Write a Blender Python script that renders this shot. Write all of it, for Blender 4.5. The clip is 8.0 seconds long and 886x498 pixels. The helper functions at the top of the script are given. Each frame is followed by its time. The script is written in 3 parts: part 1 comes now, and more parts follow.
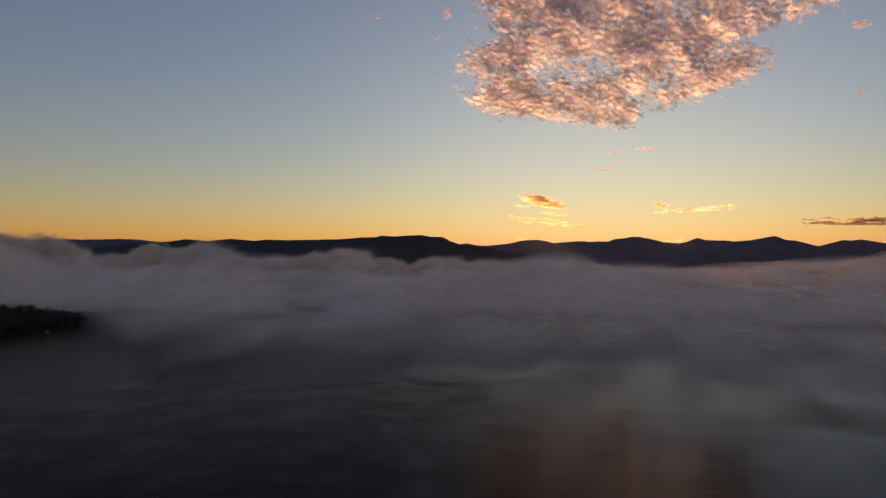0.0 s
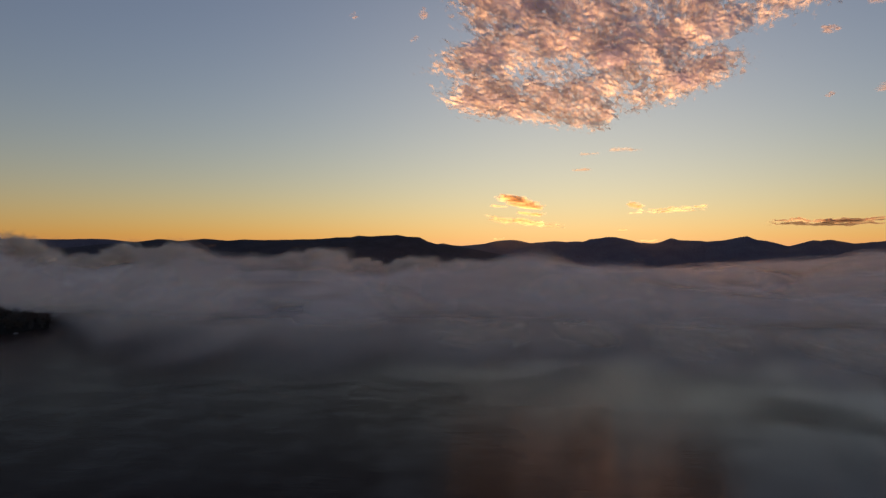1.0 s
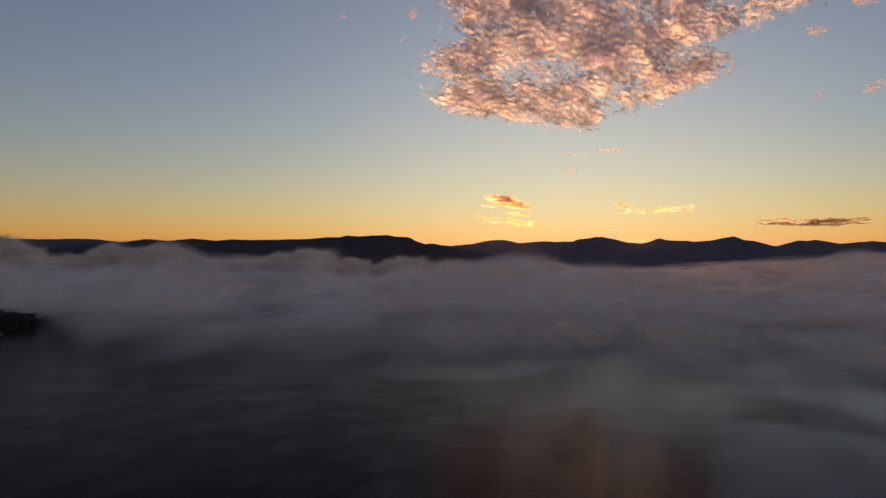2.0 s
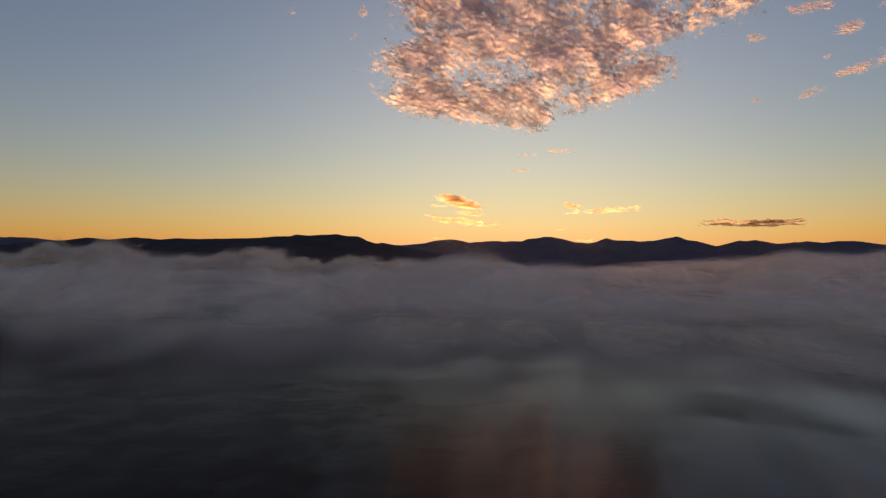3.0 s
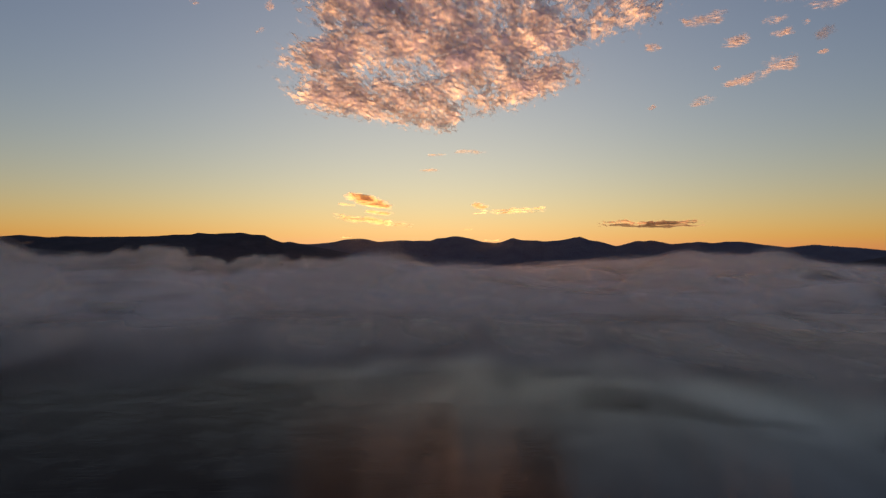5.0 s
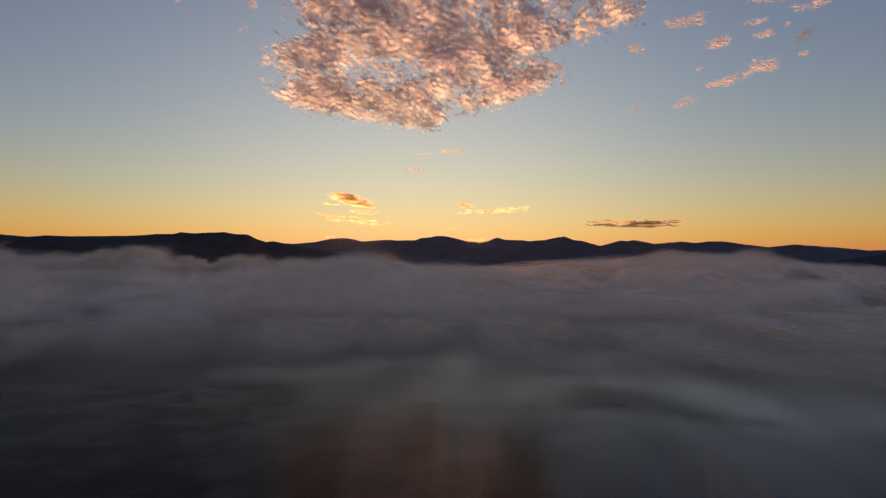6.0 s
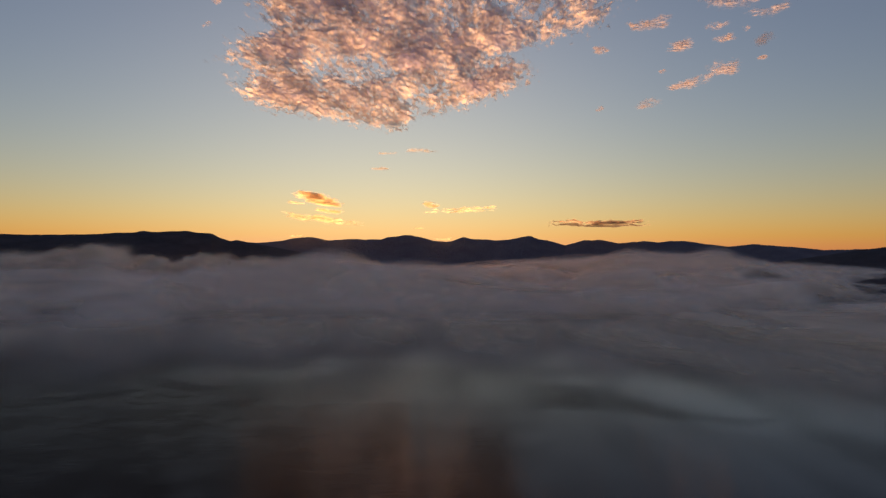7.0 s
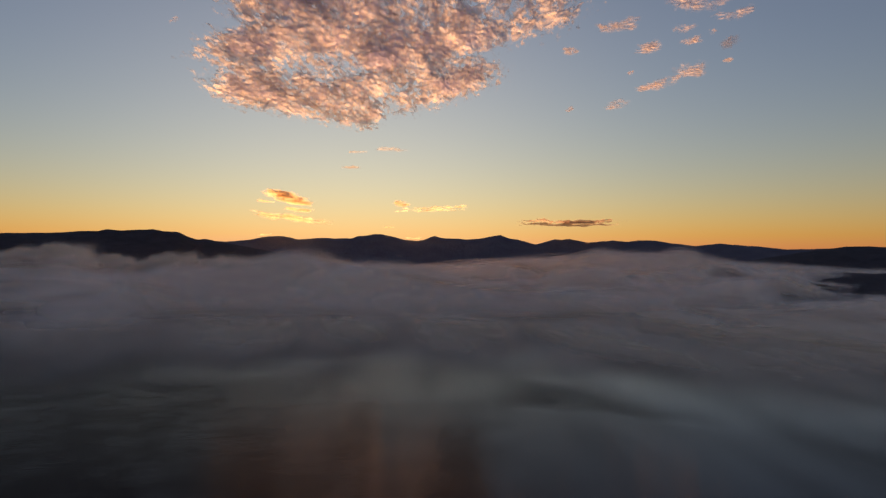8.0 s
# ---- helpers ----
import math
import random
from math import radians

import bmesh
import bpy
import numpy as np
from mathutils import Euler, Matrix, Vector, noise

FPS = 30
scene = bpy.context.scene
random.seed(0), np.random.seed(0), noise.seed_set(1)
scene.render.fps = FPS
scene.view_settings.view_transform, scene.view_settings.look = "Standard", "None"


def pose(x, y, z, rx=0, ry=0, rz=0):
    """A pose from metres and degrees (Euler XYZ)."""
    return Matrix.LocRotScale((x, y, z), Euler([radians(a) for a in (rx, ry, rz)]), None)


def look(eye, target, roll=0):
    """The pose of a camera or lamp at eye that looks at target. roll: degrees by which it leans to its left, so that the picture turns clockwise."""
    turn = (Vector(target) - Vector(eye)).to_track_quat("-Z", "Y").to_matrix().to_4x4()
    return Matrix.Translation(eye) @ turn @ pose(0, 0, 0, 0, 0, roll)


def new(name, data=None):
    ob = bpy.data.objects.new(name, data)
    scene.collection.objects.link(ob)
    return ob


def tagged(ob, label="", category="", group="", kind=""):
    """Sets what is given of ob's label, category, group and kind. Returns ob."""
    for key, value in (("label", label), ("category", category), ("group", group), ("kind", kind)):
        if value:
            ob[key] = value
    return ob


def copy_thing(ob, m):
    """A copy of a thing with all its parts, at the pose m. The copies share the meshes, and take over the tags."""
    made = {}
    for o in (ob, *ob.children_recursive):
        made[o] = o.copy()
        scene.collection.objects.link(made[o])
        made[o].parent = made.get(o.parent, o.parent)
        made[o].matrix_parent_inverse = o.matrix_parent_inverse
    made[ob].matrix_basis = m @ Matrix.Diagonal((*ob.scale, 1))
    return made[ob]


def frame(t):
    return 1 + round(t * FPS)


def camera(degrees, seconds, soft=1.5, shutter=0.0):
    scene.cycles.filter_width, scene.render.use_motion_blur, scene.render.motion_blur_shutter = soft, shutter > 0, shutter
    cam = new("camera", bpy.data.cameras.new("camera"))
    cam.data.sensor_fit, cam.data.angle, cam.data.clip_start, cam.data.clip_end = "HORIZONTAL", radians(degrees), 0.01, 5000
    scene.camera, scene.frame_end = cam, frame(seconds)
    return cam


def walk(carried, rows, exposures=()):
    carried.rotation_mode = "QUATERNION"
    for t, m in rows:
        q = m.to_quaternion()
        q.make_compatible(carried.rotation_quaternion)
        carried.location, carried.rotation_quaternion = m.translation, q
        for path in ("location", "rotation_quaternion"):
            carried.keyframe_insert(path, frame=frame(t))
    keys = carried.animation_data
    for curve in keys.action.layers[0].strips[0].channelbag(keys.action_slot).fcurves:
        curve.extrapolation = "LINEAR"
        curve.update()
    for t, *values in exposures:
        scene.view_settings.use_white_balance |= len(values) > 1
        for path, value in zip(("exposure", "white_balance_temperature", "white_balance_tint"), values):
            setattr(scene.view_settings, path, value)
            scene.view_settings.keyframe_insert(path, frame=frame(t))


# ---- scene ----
# A hovering camera 120 m over a lake at sunrise turns slowly to the right.
EYE = (0.0, 0.0, 120.0)
cam = camera(64.5, 8.0, soft=1.4)
# seconds, heading to the right, pitch, lean
PATH = [
    (0.0, 0.0, 0.0, 0.0), (0.2, 0.49, 0.0, 0.0), (0.5, 1.23, 0.0, 0.01), (0.7, 1.60, 0.0, 0.01), (1.0, 1.91, 0.0, 0.01),
    (1.2, 2.06, 0.0, 0.02), (1.8, 2.60, 0.0, 0.02), (2.3, 3.50, 0.0, 0.02),
    (2.5, 4.40, -0.01, 0.03), (3.0, 6.83, -0.04, 0.10), (3.5, 9.27, -0.05, 0.16), (4.0, 11.90, -0.06, 0.22),
    (4.5, 13.57, -0.07, 0.23), (4.7, 13.91, -0.07, 0.24), (5.2, 14.44, -0.08, 0.25),
    (5.8, 15.19, -0.09, 0.26), (6.0, 15.52, -0.10, 0.27), (6.5, 16.72, -0.13, 0.29), (7.0, 18.25, -0.15, 0.33),
    (7.5, 19.76, -0.17, 0.38), (8.0, 20.64, -0.21, 0.40),
]
walk(cam, [(t, pose(*EYE, 90 + p, -r, -h)) for t, h, p, r in PATH], exposures=[(0.0, 2.22, 4720, 15.0), (8.0, 2.18, 4720, 15.0)])

# ---- daylight: the sun stands at the horizon behind the far range ----
SUN_AZ, SUN_EL = 13.0, 0.35
world = bpy.data.worlds.new("dawn_sky")
scene.world = world
world.use_nodes = True
wn, wl = world.node_tree.nodes, world.node_tree.links
sky = wn.new("ShaderNodeTexSky")
sky.sky_type = "NISHITA"
sky.sun_disc = False
sky.sun_elevation = radians(SUN_EL)
sky.sun_rotation = radians(SUN_AZ)
sky.air_density, sky.dust_density, sky.ozone_density = 1.0, 0.0, 0.8
wn["Background"].inputs["Strength"].default_value = 0.052


def sky_sum(kind, first, second):
    k = wn.new("ShaderNodeMixRGB")
    k.blend_type = kind
    k.inputs["Fac"].default_value = 1.0
    for socket, v in (("Color1", first), ("Color2", second)):
        if isinstance(v, tuple):
            k.inputs[socket].default_value = (*v, 1)
        else:
            wl.new(v, k.inputs[socket])
    return k.outputs[0]


# clear air, an even veil of high haze, and the wide aureole of the haze about the sun
where, toward, fall_off, spread = (wn.new("ShaderNode" + k) for k in ("TexCoord", "VectorMath", "Math", "Math"))
toward.operation, fall_off.operation, spread.operation = "DOT_PRODUCT", "MULTIPLY_ADD", "EXPONENT"
toward.inputs[1].default_value = (math.sin(radians(SUN_AZ)), math.cos(radians(SUN_AZ)), math.sin(radians(SUN_EL)))
fall_off.inputs[1].default_value, fall_off.inputs[2].default_value = 1 / 0.06, -1 / 0.06
wl.new(where.outputs["Generated"], toward.inputs[0])
wl.new(toward.outputs["Value"], fall_off.inputs[0])
wl.new(fall_off.outputs[0], spread.inputs[0])
clear = sky_sum("MULTIPLY", sky.outputs[0], (0.64, 0.64, 0.64))
veiled = sky_sum("ADD", clear, (0.18, 0.125, 0.145))
aureole = sky_sum("MULTIPLY", spread.outputs[0], (1.45, 0.93, 0.38))
wl.new(sky_sum("ADD", veiled, aureole), wn["Background"].inputs["Color"])

sun = new("sun", bpy.data.lights.new("sun", "SUN"))
sun.data.energy, sun.data.angle, sun.data.color = 5.0, radians(0.5), (1.0, 0.43, 0.10)
a, e = radians(SUN_AZ), radians(SUN_EL)
sun.matrix_world = look((0, 0, 0), (-math.sin(a) * math.cos(e), -math.cos(a) * math.cos(e), -math.sin(e)))
scene.cycles.transparent_max_bounces = 160
scene.cycles.max_bounces, scene.cycles.diffuse_bounces, scene.cycles.transmission_bounces = 16, 10, 10


# ---- smooth noise on arrays ----
def value_noise(x, y, seed):
    rng = np.random.RandomState(seed)
    table = rng.rand(256, 256)
    xi, yi = np.floor(x).astype(int), np.floor(y).astype(int)
    fx, fy = x - xi, y - yi
    fx, fy = fx * fx * fx * (fx * (fx * 6 - 15) + 10), fy * fy * fy * (fy * (fy * 6 - 15) + 10)
    t = lambda i, j: table[(xi + i) % 256, (yi + j) % 256]
    return (t(0, 0) * (1 - fx) + t(1, 0) * fx) * (1 - fy) + (t(0, 1) * (1 - fx) + t(1, 1) * fx) * fy


def fbm(x, y, size, seed, octaves=4, gain=0.5):
    """Noise about 0, roughly -1 to 1, with its largest forms of that size in metres."""
    total, amp, norm = 0.0, 1.0, 0.0
    for k in range(octaves):
        c, s = math.cos(0.6 * k + seed), math.sin(0.6 * k + seed)
        total = total + amp * (value_noise((x * c - y * s) / size + 7.3 * k, (x * s + y * c) / size + 3.1 * k, seed + k) * 2 - 1)
        norm += amp
        amp, size = amp * gain, size * 0.5
    return total / norm * 1.6


def smooth(lo, hi, v):
    v = np.clip((v - lo) / (hi - lo), 0, 1)
    return v * v * (3 - 2 * v)


def grid_mesh(name, X, Y, Z, keep=None, attributes=None):
    """A smooth sheet over the arrays X, Y, Z; keep: which corners stay."""
    n, m = X.shape
    idx = np.arange(n * m).reshape(n, m)
    quads = np.stack([idx[:-1, :-1], idx[:-1, 1:], idx[1:, 1:], idx[1:, :-1]], -1).reshape(-1, 4)
    co = np.stack([X, Y, Z], -1).reshape(-1, 3)
    attributes = {k: v.reshape(-1) for k, v in (attributes or {}).items()}
    if keep is not None:
        quads = quads[keep.reshape(-1)[quads].any(axis=1)]
        used = np.unique(quads)
        back = np.zeros(n * m, int)
        back[used] = np.arange(len(used))
        quads, co = back[quads], co[used]
        attributes = {k: v[used] for k, v in attributes.items()}
    mesh = bpy.data.meshes.new(name)
    mesh.from_pydata(co.tolist(), [], quads.tolist())
    for key, v in attributes.items():
        mesh.attributes.new(key, "FLOAT", "POINT").data.foreach_set("value", v.astype(np.float32))
    mesh.polygons.foreach_set("use_smooth", np.ones(len(mesh.polygons), bool))
    mesh.update()
    return mesh


# ---- materials ----
def material(name):
    m = bpy.data.materials.new(name)
    m.use_nodes = True
    n = m.node_tree.nodes
    n.clear()
    out = n.new("ShaderNodeOutputMaterial")
    return m, n, m.node_tree.links, out


def noise_node(n, l, vector, scale, detail=4.0, roughness=0.55, distortion=0.0):
    k = n.new("ShaderNodeTexNoise")
    k.inputs["Scale"].default_value, k.inputs["Detail"].default_value = scale, detail
    k.inputs["Roughness"].default_value, k.inputs["Distortion"].default_value = roughness, distortion
    l.new(vector, k.inputs["Vector"])
    return k.outputs["Fac"]


def stretched(n, l, scale, turn=0.0):
    """Object coordinates in metres, turned about z and then scaled."""
    c, r, k = n.new("ShaderNodeTexCoord"), n.new("ShaderNodeMapping"), n.new("ShaderNodeMapping")
    r.inputs["Rotation"].default_value, k.inputs["Scale"].default_value = (0, 0, radians(turn)), scale
    l.new(c.outputs["Object"], r.inputs["Vector"])
    l.new(r.outputs["Vector"], k.inputs["Vector"])
    return k.outputs["Vector"]


def span(n, l, value, lo, hi, to_lo=0.0, to_hi=1.0):
    k = n.new("ShaderNodeMapRange")
    k.interpolation_type = "SMOOTHSTEP"
    for i, v in zip((1, 2, 3, 4), (lo, hi, to_lo, to_hi)):
        k.inputs[i].default_value = v
    l.new(value, k.inputs[0])
    return k.outputs[0]


def maths(n, l, op, a, b):
    k = n.new("ShaderNodeMath")
    k.operation = op
    for i, v in enumerate((a, b)):
        if isinstance(v, (int, float)):
            k.inputs[i].default_value = v
        else:
            l.new(v, k.inputs[i])
    return k.outputs[0]


def ramp(n, l, value, stops):
    k = n.new("ShaderNodeValToRGB")
    while len(k.color_ramp.elements) < len(stops):
        k.color_ramp.elements.new(0.5)
    for el, (p, c) in zip(k.color_ramp.elements, stops):
        el.position, el.color = p, (*c, 1)
    l.new(value, k.inputs[0])
    return k.outputs["Color"]


def vapour(name, colour, alpha_of, through_share, size, relief, forward=False):
    """Water droplets in air: scatters light to both sides, and lets the rest pass. size, relief: of the small swirls in it, in metres.
    forward: thin vapour, which sends light on mostly the way it came from the sunrise."""
    m, n, l, out = material(name)
    d, t, s, mix, over, bump = (n.new("ShaderNode" + k) for k in ("BsdfDiffuse", "BsdfTranslucent", "BsdfTransparent", "MixShader", "MixShader", "Bump"))
    d.inputs["Color"].default_value = t.inputs["Color"].default_value = (*colour, 1)
    bump.inputs["Strength"].default_value, bump.inputs["Distance"].default_value = 1.0, relief
    l.new(noise_node(n, l, stretched(n, l, (1, 1, 1)), 1 / size, 1, 0.4), bump.inputs["Height"])
    l.new(bump.outputs[0], d.inputs["Normal"]), l.new(bump.outputs[0], t.inputs["Normal"])
    if forward:
        onward, unit = n.new("ShaderNodeVectorMath"), n.new("ShaderNodeVectorMath")
        onward.operation, unit.operation = "MULTIPLY_ADD", "NORMALIZE"
        onward.inputs[1].default_value = (0.4, 0.4, 0.4)
        onward.inputs[2].default_value = (-math.sin(radians(SUN_AZ)), -math.cos(radians(SUN_AZ)), 0)
        l.new(bump.outputs[0], onward.inputs[0]), l.new(onward.outputs[0], unit.inputs[0])
        l.new(unit.outputs[0], t.inputs["Normal"])
    mix.inputs[0].default_value = through_share
    l.new(d.outputs[0], mix.inputs[1]), l.new(t.outputs[0], mix.inputs[2])
    l.new(alpha_of(n, l), over.inputs[0])
    l.new(s.outputs[0], over.inputs[1]), l.new(mix.outputs[0], over.inputs[2])
    l.new(over.outputs[0], out.inputs[0])
    return m


def attribute(n, key):
    k = n.new("ShaderNodeAttribute")
    k.attribute_name = key
    return k.outputs["Fac"]


def fog_alpha(n, l):
    """Solid within, torn into wisps towards the outer layers."""
    v = stretched(n, l, (1.0, 0.8, 1.9))
    f = maths(n, l, "ADD", noise_node(n, l, v, 1 / 200, 2, 0.5, 0.4), maths(n, l, "MULTIPLY", attribute(n, "edge"), -0.27))
    return maths(n, l, "MULTIPLY", span(n, l, f, 0.14, 0.48), attribute(n, "dens"))


def billow_alpha(n, l):
    v = stretched(n, l, (1.0, 0.8, 1.5))
    big = span(n, l, noise_node(n, l, v, 1 / 42, 4, 0.6, 0.6), 0.36, 0.66, 0.05, 1.0)
    return maths(n, l, "MULTIPLY", big, attribute(n, "dens"))


def mist_alpha(n, l):
    v = stretched(n, l, (2.0, 0.6, 1.0), 12)
    big = span(n, l, noise_node(n, l, v, 1 / 200, 3, 0.5, 0.2), 0.36, 0.64, 0.30, 1.0)
    return maths(n, l, "MULTIPLY", big, attribute(n, "dens"))


def cloud_vapour(name, colour, shade_tint, scale, turn, size, top, low, high, shares, relief, contrast=2.6, shadow=0.8):
    """Cloud in small cells: its thin rims let the sun through, its thick middles shade themselves; the two colours
    paint more of both in.
    """
    m, n, l, out = material(name)
    d, t, s, mix, over, bump, tint = (n.new("ShaderNode" + k) for k in ("BsdfDiffuse", "BsdfTranslucent", "BsdfTransparent", "MixShader", "MixShader", "Bump", "MixRGB"))
    f = noise_node(n, l, stretched(n, l, scale, turn), 1 / size, 6, 0.62, 0.35)
    k = maths(n, l, "ADD", attribute(n, "dens"), maths(n, l, "MULTIPLY", maths(n, l, "SUBTRACT", f, 0.5), contrast))
    thick = span(n, l, k, low, high + 0.5 * (high - low))
    tint.inputs["Color1"].default_value, tint.inputs["Color2"].default_value = (*colour, 1), (*shade_tint, 1)
    l.new(thick, tint.inputs["Fac"])
    l.new(tint.outputs[0], d.inputs["Color"]), l.new(tint.outputs[0], t.inputs["Color"])
    bump.inputs["Strength"].default_value, bump.inputs["Distance"].default_value = 1.0, relief
    l.new(f, bump.inputs["Height"])
    l.new(bump.outputs[0], d.inputs["Normal"]), l.new(bump.outputs[0], t.inputs["Normal"])
    # deeper places in the cloud let less of the sun through
    deep = span(n, l, noise_node(n, l, stretched(n, l, scale, turn), 0.22 / size, 3, 0.55, 0.5), 0.40, 0.60, 1.0, shadow)
    l.new(maths(n, l, "MULTIPLY", span(n, l, thick, 0.0, 1.0, *shares), deep), mix.inputs[0])
    l.new(d.outputs[0], mix.inputs[1]), l.new(t.outputs[0], mix.inputs[2])
    l.new(span(n, l, k, low, high, 0.0, top), over.inputs[0])
    l.new(s.outputs[0], over.inputs[1]), l.new(mix.outputs[0], over.inputs[2])
    l.new(over.outputs[0], out.inputs[0])
    return m


FOG = vapour("fog", (0.999, 0.95, 0.85), fog_alpha, 0.04, 150, 12)
THIN_FOG = vapour("thin_fog", (0.999, 0.95, 0.85), fog_alpha, 0.12, 150, 12, True)
BILLOW = vapour("fog_billow", (0.999, 0.95, 0.85), billow_alpha, 0.55, 30, 6, True)
MIST = vapour("mist", (0.99, 0.94, 0.80), mist_alpha, 0.12, 60, 10, True)
# Warm rims and mauve or brown middles paint sunlight and shade into white cloud.
CLOUD = cloud_vapour("cloud", (1.0, 0.85, 0.56), (0.81, 0.76, 1.0), (0.36, 1.10, 1.0), -65, 24, 0.74, 0.40, 1.20, (0.95, 0.65), 10, 3.0, 0.38)
TUFT = cloud_vapour("tuft_cloud", (0.98, 0.88, 0.84), (0.94, 0.82, 0.80), (0.4, 1.1, 1.0), -60, 60, 0.60, 0.22, 1.3, (0.85, 0.6), 1.5, 2.2)
# TUFT again, greyed: this tuft's shade is put into its colour.
SHADED_TUFT = cloud_vapour("shaded_tuft_cloud", (0.80, 0.74, 0.76), (0.76, 0.70, 0.72), (0.4, 1.1, 1.0), -60, 60, 0.5, 0.22, 1.4, (0.35, 0.25), 1.5, 1.8)
STREAK = cloud_vapour("streak_cloud", (1.0, 0.95, 0.75), (0.95, 0.84, 0.60), (0.10, 1.1, 1.0), 0, 11, 0.90, 0.32, 0.66, (0.97, 0.62), 2, 3.4)
GOLD = cloud_vapour("gold_tinted_cloud", (1.0, 0.95, 0.65), (0.95, 0.80, 0.50), (0.14, 1.1, 1.0), 0, 14, 0.75, 0.50, 0.95, (0.95, 0.8), 2)
# Darker colours than STREAK paint in the dimness of cloud against the sun.
SHADED_STREAK = cloud_vapour("shaded_streak_cloud", (0.90, 0.75, 0.60), (0.60, 0.52, 0.46), (0.10, 1.1, 1.0), 0, 30, 0.9, 0.25, 0.75, (0.40, 0.12), 2)
WISP = cloud_vapour("wisp_cloud", (0.98, 0.95, 0.92), (0.98, 0.95, 0.92), (0.25, 1.1, 1.0), 0, 14, 0.5, 0.40, 1.0, (0.42, 0.42), 1)


def forest_material(name, dark, light, size):
    m, n, l, out = material(name)
    b = n.new("ShaderNodeBsdfPrincipled")
    v = stretched(n, l, (1, 1, 1))
    l.new(ramp(n, l, noise_node(n, l, v, 1 / size, 6, 0.65), [(0.35, dark), (0.68, light)]), b.inputs["Base Color"])
    b.inputs["Roughness"].default_value = 0.95
    b.inputs["Specular IOR Level"].default_value = 0.1
    k = n.new("ShaderNodeBump")
    k.inputs["Strength"].default_value, k.inputs["Distance"].default_value = 0.8, size * 0.2
    l.new(noise_node(n, l, v, 4 / size, 4, 0.6), k.inputs["Height"])
    l.new(k.outputs[0], b.inputs["Normal"])
    l.new(b.outputs[0], out.inputs[0])
    return m


# Air haze is painted into RANGE, and less into SLOPE, as a paler blue.
RANGE = forest_material("hazy_forest", (0.11, 0.11, 0.145), (0.16, 0.155, 0.185), 90)
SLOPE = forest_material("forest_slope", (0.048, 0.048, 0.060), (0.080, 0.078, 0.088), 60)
SHORE = forest_material("forest_floor", (0.012, 0.014, 0.012), (0.030, 0.030, 0.022), 12)


def water_material():
    """Calm water, and water broken up by the breeze, which mirrors less. The wavelets lie across the wind, and draw reflections out."""
    m, n, l, out = material("lake_water")
    long_waves, v = stretched(n, l, (0.10, 1, 1), 8), stretched(n, l, (1, 1, 1))
    mix = n.new("ShaderNodeMixShader")
    for slot, roughness, ior, bump in ((1, 0.08, 1.30, 0.26), (2, 0.15, 1.04, 0.50)):
        b, k = n.new("ShaderNodeBsdfPrincipled"), n.new("ShaderNodeBump")
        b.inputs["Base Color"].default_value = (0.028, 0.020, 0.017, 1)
        b.inputs["Roughness"].default_value, b.inputs["IOR"].default_value = roughness, ior
        k.inputs["Strength"].default_value, k.inputs["Distance"].default_value = bump, 0.30
        l.new(noise_node(n, l, long_waves, 1 / 2.2, 4, 0.6), k.inputs["Height"])
        l.new(k.outputs[0], b.inputs["Normal"])
        l.new(b.outputs[0], mix.inputs[slot])
    grain = span(n, l, noise_node(n, l, v, 1 / 40, 5, 0.65), 0.25, 0.75, 0.88, 1.06)
    l.new(maths(n, l, "MULTIPLY", attribute(n, "ruffle"), grain), mix.inputs[0])
    l.new(mix.outputs[0], out.inputs[0])
    return m


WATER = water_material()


def plan(z, *points):
    """Plan points on a level z, from azimuth and height in degrees as seen from the eye."""
    d = [(z - EYE[2]) / math.tan(radians(el)) for az, el in points]
    return [(r * math.sin(radians(p[0])), r * math.cos(radians(p[0]))) for r, p in zip(d, points)]


def inside_distance(x, y, outline):
    """Metres inside (positive) or outside an outline of plan points."""
    best, odd = np.full(x.shape, 1e9), np.zeros(x.shape, bool)
    for (ax, ay), (bx, by) in zip(outline, outline[1:] + outline[:1]):
        dx, dy = bx - ax, by - ay
        s = np.clip(((x - ax) * dx + (y - ay) * dy) / (dx * dx + dy * dy), 0, 1)
        best = np.minimum(best, np.hypot(x - ax - s * dx, y - ay - s * dy))
        if ay != by:
            odd ^= ((ay > y) != (by > y)) & (x < dx * (y - ay) / dy + ax)
    return np.where(odd, best, -best)


